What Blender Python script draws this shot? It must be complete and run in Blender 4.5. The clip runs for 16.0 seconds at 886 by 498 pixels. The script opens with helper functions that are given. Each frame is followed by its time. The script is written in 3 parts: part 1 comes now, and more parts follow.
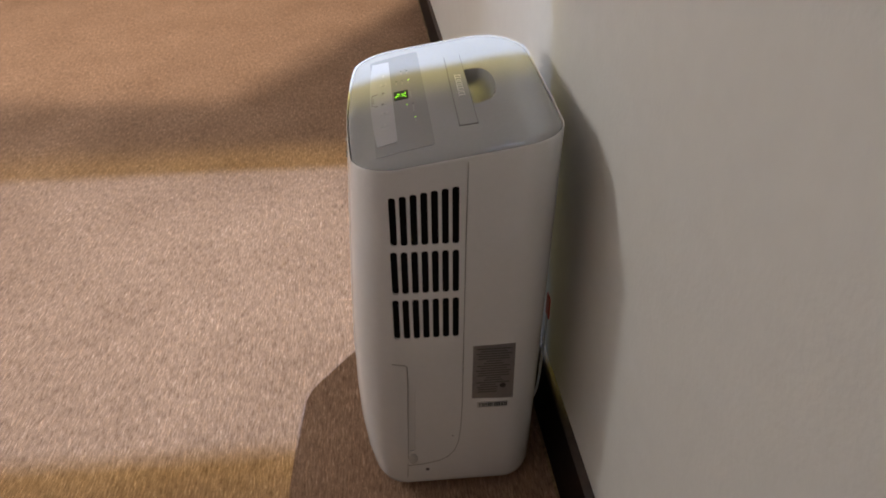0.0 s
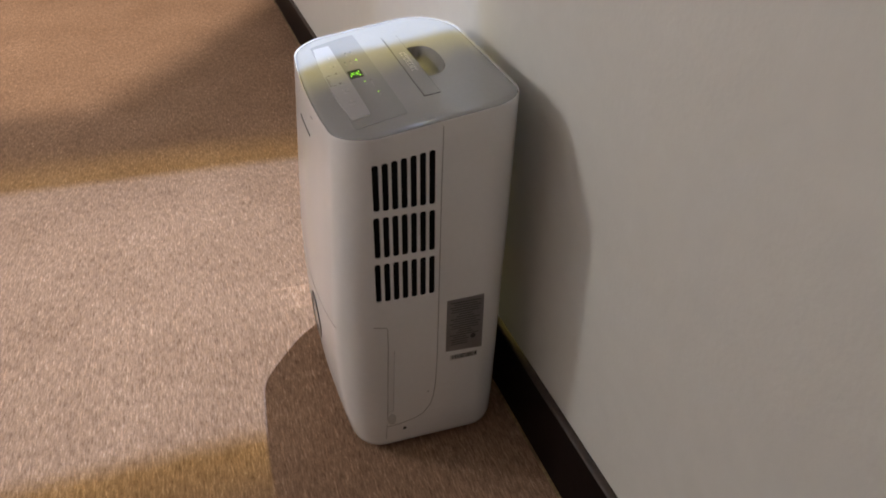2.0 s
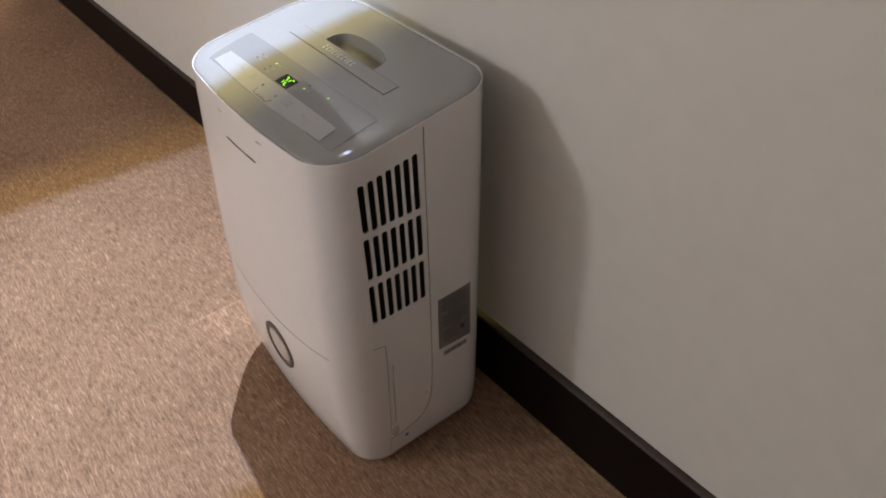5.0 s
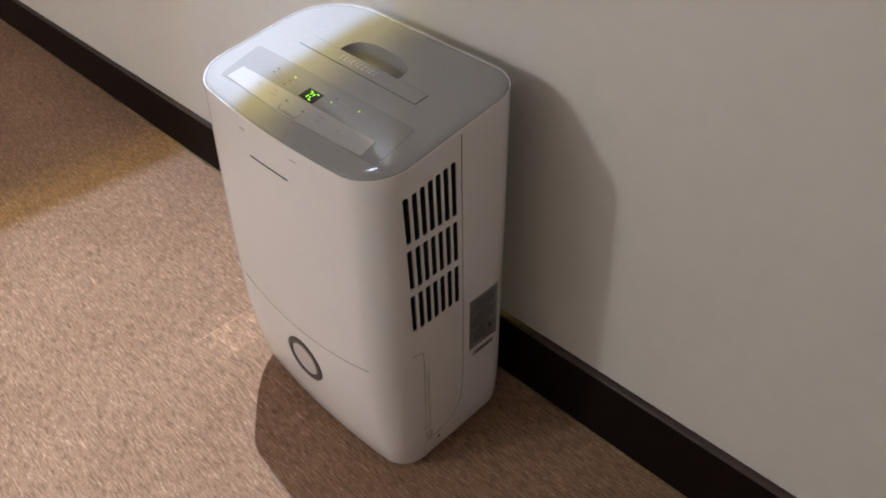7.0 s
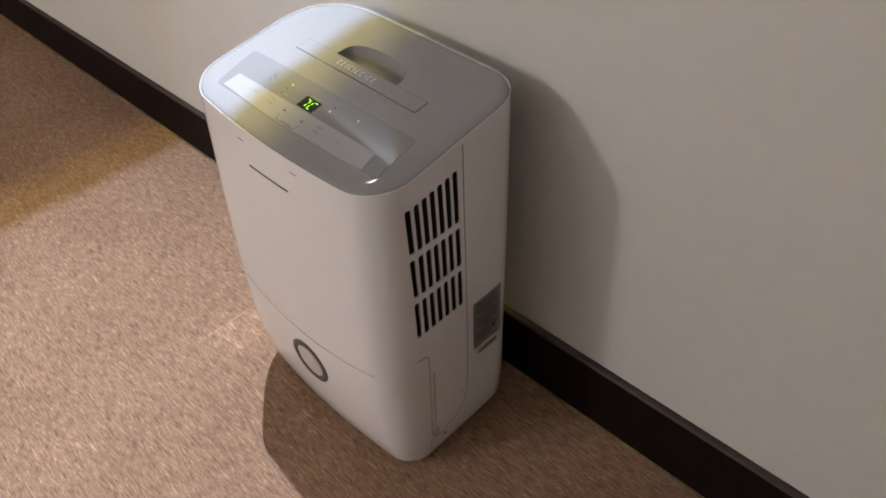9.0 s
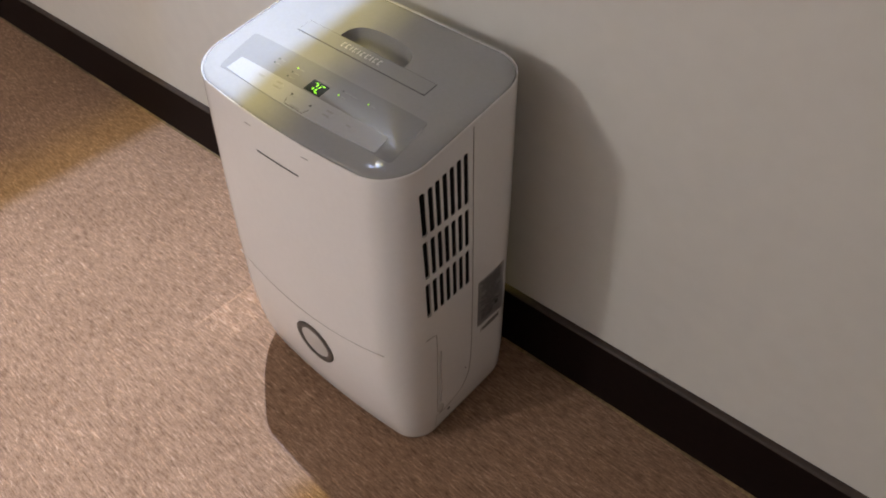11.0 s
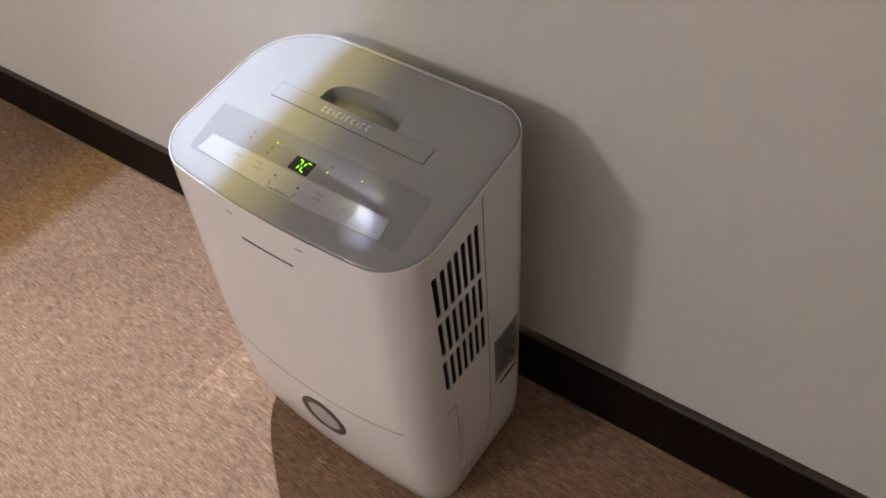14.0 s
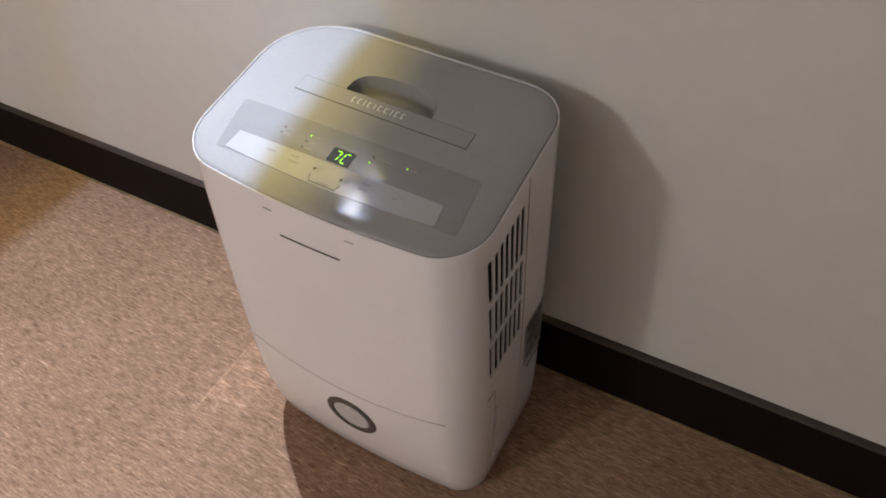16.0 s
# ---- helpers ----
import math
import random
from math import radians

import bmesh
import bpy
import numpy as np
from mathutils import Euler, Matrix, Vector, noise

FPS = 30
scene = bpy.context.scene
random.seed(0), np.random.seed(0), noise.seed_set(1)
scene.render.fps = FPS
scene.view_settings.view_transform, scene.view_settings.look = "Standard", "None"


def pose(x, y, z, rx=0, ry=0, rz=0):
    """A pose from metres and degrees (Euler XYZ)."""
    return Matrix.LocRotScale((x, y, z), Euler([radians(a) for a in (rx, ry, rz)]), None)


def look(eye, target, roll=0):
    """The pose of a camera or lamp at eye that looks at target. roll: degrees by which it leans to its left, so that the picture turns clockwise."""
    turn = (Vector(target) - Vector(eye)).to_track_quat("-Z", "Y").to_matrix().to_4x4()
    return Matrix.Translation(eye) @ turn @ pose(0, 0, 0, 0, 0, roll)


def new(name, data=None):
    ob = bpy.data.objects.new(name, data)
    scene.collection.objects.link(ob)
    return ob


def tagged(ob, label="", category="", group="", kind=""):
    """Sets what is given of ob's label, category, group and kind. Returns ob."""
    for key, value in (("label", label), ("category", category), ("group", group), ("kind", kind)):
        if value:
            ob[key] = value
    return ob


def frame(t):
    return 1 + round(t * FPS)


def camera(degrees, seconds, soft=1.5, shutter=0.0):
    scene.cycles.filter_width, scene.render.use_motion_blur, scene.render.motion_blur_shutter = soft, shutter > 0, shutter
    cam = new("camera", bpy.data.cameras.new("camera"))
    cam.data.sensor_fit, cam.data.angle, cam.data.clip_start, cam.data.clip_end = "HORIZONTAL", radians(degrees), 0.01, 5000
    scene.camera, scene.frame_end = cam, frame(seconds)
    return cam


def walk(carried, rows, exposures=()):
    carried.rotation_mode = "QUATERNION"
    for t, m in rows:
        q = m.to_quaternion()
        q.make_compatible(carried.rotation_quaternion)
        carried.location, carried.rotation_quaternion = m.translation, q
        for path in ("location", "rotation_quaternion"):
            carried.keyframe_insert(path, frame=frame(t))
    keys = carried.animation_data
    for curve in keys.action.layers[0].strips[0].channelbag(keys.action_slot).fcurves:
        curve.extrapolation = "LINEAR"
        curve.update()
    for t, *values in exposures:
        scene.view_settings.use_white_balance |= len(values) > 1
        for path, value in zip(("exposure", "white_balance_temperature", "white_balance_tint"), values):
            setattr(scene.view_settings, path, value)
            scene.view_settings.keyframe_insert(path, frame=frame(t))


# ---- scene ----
cam = camera(63.6, 16.0, soft=1.8)
PATH = [
    (0, (0.934, -0.248, 0.98), (-0.717, -0.116, -0.139), -0.5),
    (0.5, (0.956, -0.303, 0.976), (-0.695, -0.071, -0.129), -0.5),
    (1, (0.961, -0.332, 0.977), (-0.657, 0.001, -0.15), -0.0),
    (1.5, (0.989, -0.389, 0.975), (-0.609, 0.069, -0.138), 1.0),
    (2, (0.992, -0.433, 0.976), (-0.577, 0.109, -0.139), 1.3),
    (2.5, (0.995, -0.451, 0.973), (-0.552, 0.161, -0.136), 1.4),
    (3, (0.957, -0.488, 0.969), (-0.555, 0.198, -0.145), 0.1),
    (3.5, (0.896, -0.518, 0.971), (-0.566, 0.215, -0.179), -1.5),
    (4, (0.873, -0.547, 0.972), (-0.536, 0.253, -0.201), -2.3),
    (4.2, (0.853, -0.548, 0.984), (-0.508, 0.264, -0.235), -2.3),
    (6.3, (0.716, -0.675, 1.029), (-0.405, 0.384, -0.245), -1.7),
    (6.5, (0.706, -0.675, 1.032), (-0.406, 0.381, -0.252), -1.4),
    (7, (0.692, -0.678, 1.043), (-0.402, 0.37, -0.263), -1.6),
    (7.5, (0.682, -0.677, 1.056), (-0.404, 0.358, -0.266), -2.1),
    (8, (0.674, -0.671, 1.068), (-0.403, 0.35, -0.272), -2.7),
    (8.5, (0.668, -0.664, 1.077), (-0.4, 0.349, -0.278), -3.0),
    (9, (0.665, -0.655, 1.079), (-0.387, 0.349, -0.293), -2.9),
    (9.2, (0.664, -0.65, 1.08), (-0.377, 0.352, -0.303), -2.8),
    (11.5, (0.615, -0.704, 1.105), (-0.314, 0.34, -0.325), -1.7),
    (12, (0.6, -0.705, 1.117), (-0.313, 0.354, -0.313), -2.2),
    (12.5, (0.562, -0.677, 1.131), (-0.343, 0.377, -0.308), -3.4),
    (13, (0.528, -0.641, 1.134), (-0.367, 0.399, -0.322), -4.6),
    (13.5, (0.509, -0.609, 1.133), (-0.37, 0.412, -0.345), -5.5),
    (14, (0.503, -0.609, 1.128), (-0.358, 0.416, -0.359), -5.7),
    (14.5, (0.468, -0.644, 1.126), (-0.351, 0.392, -0.376), -5.3),
    (15, (0.421, -0.671, 1.126), (-0.339, 0.399, -0.382), -4.5),
    (15.5, (0.398, -0.679, 1.126), (-0.311, 0.425, -0.383), -3.6),
    (16, (0.4, -0.689, 1.119), (-0.303, 0.443, -0.372), -3.3),
]
walk(cam, [(t, look(eye, target, roll)) for t, eye, target, roll in PATH],
     exposures=[(0, 0.04, 6300, 6), (4, 0.02, 6350, 7), (9, 0.03, 6400, 8), (12.5, 0.01, 6450, 9), (14, -0.05, 6500, 10), (16, -0.14, 6500, 10)])

# ---- light ----
world = bpy.data.worlds.new("world")
scene.world = world
world.use_nodes = True
world.node_tree.nodes["Background"].inputs[0].default_value = (0.75, 0.68, 0.6, 1)
world.node_tree.nodes["Background"].inputs[1].default_value = 0.05


def lamp(name, place, watts, colour, radius):
    data = bpy.data.lights.new(name, "POINT")
    data.energy, data.color, data.shadow_soft_size = watts, colour, radius
    ob = new(name, data)
    ob.location = place
    return ob


# an unseen slotted wall light over the machine: a cool source, and an added yellow one a little lower that spreads
# wider
LIGHT = Vector((-0.36, -0.085, 1.55))


def led(name, place, watts, colour, size=0.014):
    data = bpy.data.lights.new(name, "AREA")
    data.shape, data.size, data.energy, data.color = "DISK", size, watts, colour
    ob = new(name, data)
    ob.matrix_world = look(place, Vector(place) + Vector((0, -0.9, -0.436)))
    return ob


led("lamp_cool", LIGHT, 54, (0.42, 0.575, 1.0), 0.0044)
# extra lamp that gives the cool beam its yellow fringe
led("lamp_yellow_fringe", LIGHT - Vector((0, 0, 0.0213)), 22, (0.97, 0.77, 0.18), 0.0088)
# the lamp of the room, low and off to the side
lamp("lamp_room", (-1.12, -2.88, 1.62), 70, (1.0, 0.94, 0.93), 0.12)
# a warm downlight, unseen, above the ceiling's opening further along the wall
lamp("lamp_warm", (-2.7, -1.2, 2.75), 250, (1.0, 0.81, 0.65), 0.014)

# ---- materials ----


def material(name, colour, rough=0.5, metal=0.0, coarse=None, fine=None, bump=0.0, bump_scale=300.0, coat=0.0, vary=0.0):
    """Principled surface; coarse and fine: (scale, strength) of two sizes of uneven tone."""
    m = bpy.data.materials.new(name)
    m.use_nodes = True
    n, l = m.node_tree.nodes, m.node_tree.links
    b = n["Principled BSDF"]
    b.inputs["Base Color"].default_value = (*colour, 1)
    b.inputs["Roughness"].default_value = rough
    b.inputs["Metallic"].default_value = metal
    b.inputs["Coat Weight"].default_value = coat
    b.inputs["Coat Roughness"].default_value = 0.08
    co = n.new("ShaderNodeTexCoord")
    last = None
    for spec in (coarse, fine):
        if not spec:
            continue
        t = n.new("ShaderNodeTexNoise")
        t.inputs["Scale"].default_value, t.inputs["Detail"].default_value = spec[0], 5
        l.new(co.outputs["Object"], t.inputs["Vector"])
        r = n.new("ShaderNodeMapRange")
        r.inputs["From Min"].default_value, r.inputs["From Max"].default_value = 0.3, 0.7
        r.inputs["To Min"].default_value, r.inputs["To Max"].default_value = 1 - spec[1], 1 + spec[1]
        l.new(t.outputs["Fac"], r.inputs["Value"])
        mix = n.new("ShaderNodeVectorMath")
        mix.operation = "MULTIPLY"
        if last is None:
            mix.inputs[0].default_value = colour
        else:
            l.new(last, mix.inputs[0])
        l.new(r.outputs[0], mix.inputs[1])
        last = mix.outputs[0]
    if last is not None:
        l.new(last, b.inputs["Base Color"])
    if bump:
        t = n.new("ShaderNodeTexNoise")
        t.inputs["Scale"].default_value, t.inputs["Detail"].default_value = bump_scale, 3
        l.new(co.outputs["Object"], t.inputs["Vector"])
        k = n.new("ShaderNodeBump")
        k.inputs["Strength"].default_value, k.inputs["Distance"].default_value = bump, 0.002
        l.new(t.outputs["Fac"], k.inputs["Height"])
        l.new(k.outputs[0], b.inputs["Normal"])
    return m


def glow(name, colour, strength):
    m = material(name, (0.02, 0.05, 0.01), 0.4)
    b = m.node_tree.nodes["Principled BSDF"]
    b.inputs["Emission Color"].default_value = (*colour, 1)
    b.inputs["Emission Strength"].default_value = strength
    return m


def carpet_material():
    """Low loop carpet: streaky flecks along x in three browns, a pale patch, fine pile relief."""
    m = bpy.data.materials.new("carpet")
    m.use_nodes = True
    n, l = m.node_tree.nodes, m.node_tree.links
    b = n["Principled BSDF"]
    b.inputs["Roughness"].default_value = 0.95
    b.inputs["Specular IOR Level"].default_value = 0.1
    co = n.new("ShaderNodeTexCoord")

    def streak(scale, stretch, detail, distortion=0.0):
        k = n.new("ShaderNodeMapping")
        k.inputs["Scale"].default_value = (scale / stretch, scale, scale)
        l.new(co.outputs["Object"], k.inputs["Vector"])
        t = n.new("ShaderNodeTexNoise")
        t.inputs["Scale"].default_value, t.inputs["Detail"].default_value = 1.0, detail
        t.inputs["Distortion"].default_value = distortion
        l.new(k.outputs[0], t.inputs["Vector"])
        return t.outputs["Fac"]

    def ramp(fac, stops):
        r = n.new("ShaderNodeValToRGB")
        while len(r.color_ramp.elements) < len(stops):
            r.color_ramp.elements.new(0.5)
        for e, (p, c) in zip(r.color_ramp.elements, stops):
            e.position, e.color = p, (*c, 1)
        l.new(fac, r.inputs[0])
        return r.outputs[0]

    def mixed(fac, a, c, mode="MIX"):
        x = n.new("ShaderNodeMix")
        x.data_type, x.blend_type = "RGBA", mode
        if isinstance(fac, float):
            x.inputs[0].default_value = fac
        else:
            l.new(fac, x.inputs[0])
        l.new(a, x.inputs[6])
        l.new(c, x.inputs[7])
        return x.outputs[2]

    long = ramp(streak(300.0, 5.5, 4.0, 0.5), [(0.28, (0.172, 0.108, 0.068)), (0.42, (0.240, 0.152, 0.099)), (0.57, (0.302, 0.196, 0.131)), (0.66, (0.362, 0.244, 0.170)), (0.74, (0.450, 0.312, 0.228))])
    thread = ramp(streak(230.0, 9.0, 2.0, 0.8), [(0.60, (1.0, 1.0, 1.0)), (0.68, (1.30, 1.27, 1.25))])
    long = mixed(1.0, long, thread, "MULTIPLY")
    short = ramp(streak(460.0, 1.8, 4.0), [(0.30, (0.74, 0.73, 0.72)), (0.44, (0.98, 0.98, 0.98)), (0.72, (1.20, 1.19, 1.18))])
    soil = ramp(streak(5.0, 1.3, 5.0), [(0.3, (0.88, 0.86, 0.84)), (0.7, (1.08, 1.08, 1.08))])
    tone = mixed(1.0, mixed(1.0, long, short, "MULTIPLY"), soil, "MULTIPLY")
    blotch = ramp(streak(70.0, 2.2, 4.0), [(0.32, (0.86, 0.85, 0.84)), (0.68, (1.13, 1.12, 1.12))])
    tone = mixed(1.0, tone, blotch, "MULTIPLY")
    # pale patch beside the machine
    sep = n.new("ShaderNodeSeparateXYZ")
    l.new(co.outputs["Object"], sep.inputs[0])

    def window(out, lo, hi, soft):
        r1, r2, mul = n.new("ShaderNodeMapRange"), n.new("ShaderNodeMapRange"), n.new("ShaderNodeMath")
        mul.operation = "MULTIPLY"
        for r, a0, a1 in ((r1, lo - soft, lo + soft), (r2, hi + soft, hi - soft)):
            r.inputs["From Min"].default_value, r.inputs["From Max"].default_value = a0, a1
            l.new(out, r.inputs["Value"])
        l.new(r1.outputs[0], mul.inputs[0])
        l.new(r2.outputs[0], mul.inputs[1])
        return mul.outputs[0]

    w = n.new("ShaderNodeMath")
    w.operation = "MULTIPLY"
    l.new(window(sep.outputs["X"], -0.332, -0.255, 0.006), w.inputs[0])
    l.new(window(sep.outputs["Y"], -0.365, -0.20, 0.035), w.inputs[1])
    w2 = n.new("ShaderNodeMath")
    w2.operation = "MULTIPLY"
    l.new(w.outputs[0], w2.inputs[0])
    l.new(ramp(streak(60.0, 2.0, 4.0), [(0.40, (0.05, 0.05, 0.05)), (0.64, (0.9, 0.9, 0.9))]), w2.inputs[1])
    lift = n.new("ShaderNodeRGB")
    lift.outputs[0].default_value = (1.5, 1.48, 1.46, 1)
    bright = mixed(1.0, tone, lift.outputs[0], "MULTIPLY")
    seam = n.new("ShaderNodeMath")
    seam.operation = "MULTIPLY"
    l.new(window(sep.outputs["X"], -0.3345, -0.3300, 0.0015), seam.inputs[0])
    l.new(window(sep.outputs["Y"], -0.375, -0.15, 0.01), seam.inputs[1])
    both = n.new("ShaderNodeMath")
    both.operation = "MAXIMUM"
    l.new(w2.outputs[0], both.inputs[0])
    pale_seam = n.new("ShaderNodeMath")
    pale_seam.operation = "MULTIPLY"
    pale_seam.inputs[1].default_value = 0.85
    l.new(seam.outputs[0], pale_seam.inputs[0])
    l.new(pale_seam.outputs[0], both.inputs[1])
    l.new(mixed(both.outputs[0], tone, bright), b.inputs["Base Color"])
    k = n.new("ShaderNodeBump")
    k.inputs["Strength"].default_value, k.inputs["Distance"].default_value = 0.42, 0.003
    l.new(streak(480.0, 3.0, 4.0), k.inputs["Height"])
    l.new(k.outputs[0], b.inputs["Normal"])
    return m


CARPET = carpet_material()
PAINT = material("wall_paint", (0.583, 0.577, 0.541), 0.55, coarse=(1.6, 0.035), fine=(30, 0.02), bump=0.2, bump_scale=130)
PLAIN = material("plain_wall_paint", (0.78, 0.75, 0.72), 0.7, coarse=(1.6, 0.03), fine=(30, 0.02))
CEILING = material("ceiling_paint", (0.76, 0.74, 0.72), 0.8, coarse=(2, 0.03), fine=(60, 0.03))
VINYL = material("dark_vinyl", (0.007, 0.0035, 0.003), 0.62, coarse=(3, 0.15), fine=(70, 0.2), bump=0.1, bump_scale=120)
WHITE = material("white_plastic", (0.745, 0.741, 0.738), 0.15, coarse=(6, 0.015), fine=(120, 0.012), bump=0.03, bump_scale=700)
GREY = material("grey_gloss_plastic", (0.258, 0.257, 0.258), 0.09, coarse=(9, 0.03), fine=(200, 0.02), bump=0.015, bump_scale=300)
SMOKE = material("smoked_grey_film", (0.212, 0.212, 0.217), 0.08, coarse=(9, 0.03), fine=(200, 0.02), coat=0.4)
SILVER = material("silver_membrane", (0.345, 0.348, 0.358), 0.18, 0.05, coarse=(12, 0.03), fine=(250, 0.02), coat=0.5)
STRIP = material("grey_plate", (0.258, 0.257, 0.258), 0.12, 0.0, coarse=(10, 0.03), fine=(220, 0.02))
LETTER = material("silver_print", (0.60, 0.60, 0.59), 0.3)
PRINT = material("dark_print", (0.06, 0.06, 0.06), 0.6)
GROOVE = material("shadowed_groove", (0.34, 0.33, 0.32), 0.7)
FAINT = material("faint_grey_print", (0.215, 0.212, 0.212), 0.4)
LINE = material("grey_print", (0.12, 0.118, 0.118), 0.5)
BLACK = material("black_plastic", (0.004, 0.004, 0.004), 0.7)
GLASS = material("display_window", (0.006, 0.012, 0.006), 0.12)
GREEN = glow("green_segment", (0.32, 1.0, 0.02), 2.2)
LED = glow("green_led", (0.45, 1.0, 0.04), 0.9)
RING = material("ring_grey", (0.055, 0.053, 0.05), 0.4, coarse=(20, 0.05), fine=(250, 0.05))
TANK = material("tank_window", (0.56, 0.56, 0.55), 0.2, coarse=(15, 0.04), coat=0.3)
FOIL = material("label_foil", (0.30, 0.29, 0.29), 0.35, 0.55, coarse=(25, 0.08), fine=(200, 0.05))
PAPER = material("label_paper", (0.5, 0.49, 0.47), 0.6)
RED = material("red_plastic", (0.55, 0.03, 0.02), 0.4)
HOUSING = material("dark_housing", (0.013, 0.013, 0.014), 0.5, coarse=(20, 0.1))
TAN = material("frayed_carpet_edge", (0.17, 0.115, 0.055), 0.9, coarse=(9, 0.5), fine=(160, 0.35), bump=0.4, bump_scale=500)
CORD = material("black_cord", (0.012, 0.012, 0.013), 0.5)
CLEAR = material("milky_plastic", (0.62, 0.64, 0.66), 0.25)
EDGE = material("lit_brown_edge", (0.030, 0.019, 0.014), 0.6, coarse=(4, 0.2), fine=(80, 0.25))
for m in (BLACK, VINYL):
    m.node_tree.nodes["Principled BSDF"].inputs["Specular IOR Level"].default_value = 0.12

# ---- helpers for meshes ----


def linked(name, bm, mat, smooth=40):
    bmesh.ops.recalc_face_normals(bm, faces=bm.faces)
    me = bpy.data.meshes.new(name)
    bm.to_mesh(me)
    bm.free()
    me.materials.append(mat)
    for p in me.polygons:
        p.use_smooth = smooth > 0
    if smooth:
        me.set_sharp_from_angle(angle=radians(smooth))
    return new(name, me)


def part(name, bm, mat, parent, label="", smooth=40):
    ob = linked(name, bm, mat, smooth)
    ob.parent = parent
    ob.matrix_parent_inverse = parent.matrix_world.inverted()
    return tagged(ob, label)


def box(bm, lo, hi):
    v = [bm.verts.new((x, y, z)) for z in (lo[2], hi[2]) for y in (lo[1], hi[1]) for x in (lo[0], hi[0])]
    for q in ((0, 2, 3, 1), (4, 5, 7, 6), (0, 1, 5, 4), (2, 6, 7, 3), (0, 4, 6, 2), (1, 3, 7, 5)):
        bm.faces.new([v[i] for i in q])
    return bm


def loft(bm, rings, close=True):
    rows = [[bm.verts.new(p) for p in r] for r in rings]
    for a, b in zip(rows, rows[1:]):
        for i in range(len(a)):
            j = (i + 1) % len(a)
            bm.faces.new((a[i], a[j], b[j], b[i]))
    if close:
        bm.faces.new(rows[0][::-1])
        bm.faces.new(rows[-1])
    return bm


def tube(bm, points, radius, sides=6, closed=False):
    pts = [Vector(p) for p in points]
    rows = []
    for i, p in enumerate(pts):
        a = pts[i - 1] if i or closed else p
        b = pts[(i + 1) % len(pts)] if i < len(pts) - 1 or closed else p
        d = (b - a).normalized()
        u = d.orthogonal().normalized() if not rows else (u - d * u.dot(d)).normalized()
        w = d.cross(u)
        rows.append([bm.verts.new(p + (u * math.cos(t) + w * math.sin(t)) * radius) for t in (2 * math.pi * k / sides for k in range(sides))])
    pairs = list(zip(rows, rows[1:])) + ([(rows[-1], rows[0])] if closed else [])
    for a, b in pairs:
        for i in range(sides):
            j = (i + 1) % sides
            bm.faces.new((a[i], a[j], b[j], b[i]))
    if not closed:
        bm.faces.new(rows[0][::-1])
        bm.faces.new(rows[-1])
    return bm


def rounded(points, r, n=5):
    """A polygon with its corners rounded; r: one radius or one for each corner."""
    out = []
    m = len(points)
    for i in range(m):
        p, a, b = Vector(points[i]), Vector(points[i - 1]), Vector(points[(i + 1) % m])
        rr = r[i] if isinstance(r, (list, tuple)) else r
        u, w = (a - p).normalized(), (b - p).normalized()
        half = u.angle(w) / 2
        reach = min(rr / math.tan(half), 0.49 * (a - p).length, 0.49 * (b - p).length)
        s, e = p + u * reach, p + w * reach
        for k in range(n + 1):
            t = k / n
            out.append(s * (1 - t) ** 2 + p * 2 * t * (1 - t) + e * t * t)
    return out


def cut(ob, cutters):
    """Takes the closed meshes of the cutters out of ob, for good."""
    for c in cutters:
        k = ob.modifiers.new("cut", "BOOLEAN")
        k.operation, k.object, k.solver = "DIFFERENCE", c, "EXACT"
    got = bpy.data.meshes.new_from_object(ob.evaluated_get(bpy.context.evaluated_depsgraph_get()))
    ob.modifiers.clear()
    old = ob.data
    ob.data = got
    bpy.data.meshes.remove(old)
    for c in cutters:
        data = c.data
        bpy.data.objects.remove(c)
        bpy.data.meshes.remove(data)


# ---- the room ----
WALL = pose(0, 0.002, 0, 0, 0, 1.146)

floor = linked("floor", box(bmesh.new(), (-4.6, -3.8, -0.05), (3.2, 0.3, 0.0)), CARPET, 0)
tagged(floor, "flecked brown low-pile carpet with a pale patch beside the machine", "floor", kind="structure")

wall_north = linked("wall_north", box(bmesh.new(), (-4.7, 0.0, 0.0), (3.3, 0.14, 2.45)), PAINT, 0)
wall_north.matrix_world = WALL
tagged(wall_north, "off-white painted wall behind the dehumidifier", "wall", kind="structure")
# unseen walls added to close the room and bounce its light
for name, lo, hi in (("wall_south", (-4.6, -3.75, 0), (3.2, -3.6, 2.45)), ("wall_west", (-4.55, -3.6, 0), (-4.4, 0.02, 2.45)), ("wall_east", (3.0, -3.6, 0), (3.15, 0.02, 2.45))):
    tagged(linked(name, box(bmesh.new(), lo, hi), PLAIN, 0), "plain off-white painted wall, unseen, added to close the room and bounce light", "wall", kind="structure")

# baseboard; light caught by its top edge is put in as a lighter brown
def strip_along(profile, x0, x1):
    return loft(bmesh.new(), [[Vector((x, y, z)) for y, z in profile] for x in (x0, x1)])


baseboard = linked("baseboard", strip_along([(-0.0115, 0.0), (-0.0115, 0.1335), (0.0, 0.1335), (0.0, 0.0)], -4.5, 3.1), VINYL, 0)
baseboard.matrix_world = WALL
tagged(baseboard, "dark brown vinyl baseboard with its top edge coloured lighter as if lit", "baseboard", kind="structure")
bpy.context.view_layer.update()
cap = linked("top_edge", strip_along([(-0.0115, 0.1335), (-0.0110, 0.1352), (-0.0085, 0.1372), (-0.0040, 0.1392), (-0.001, 0.1400), (0.0, 0.1400), (0.0, 0.1335)], -4.5, 3.1), EDGE, 60)
cap.parent = baseboard
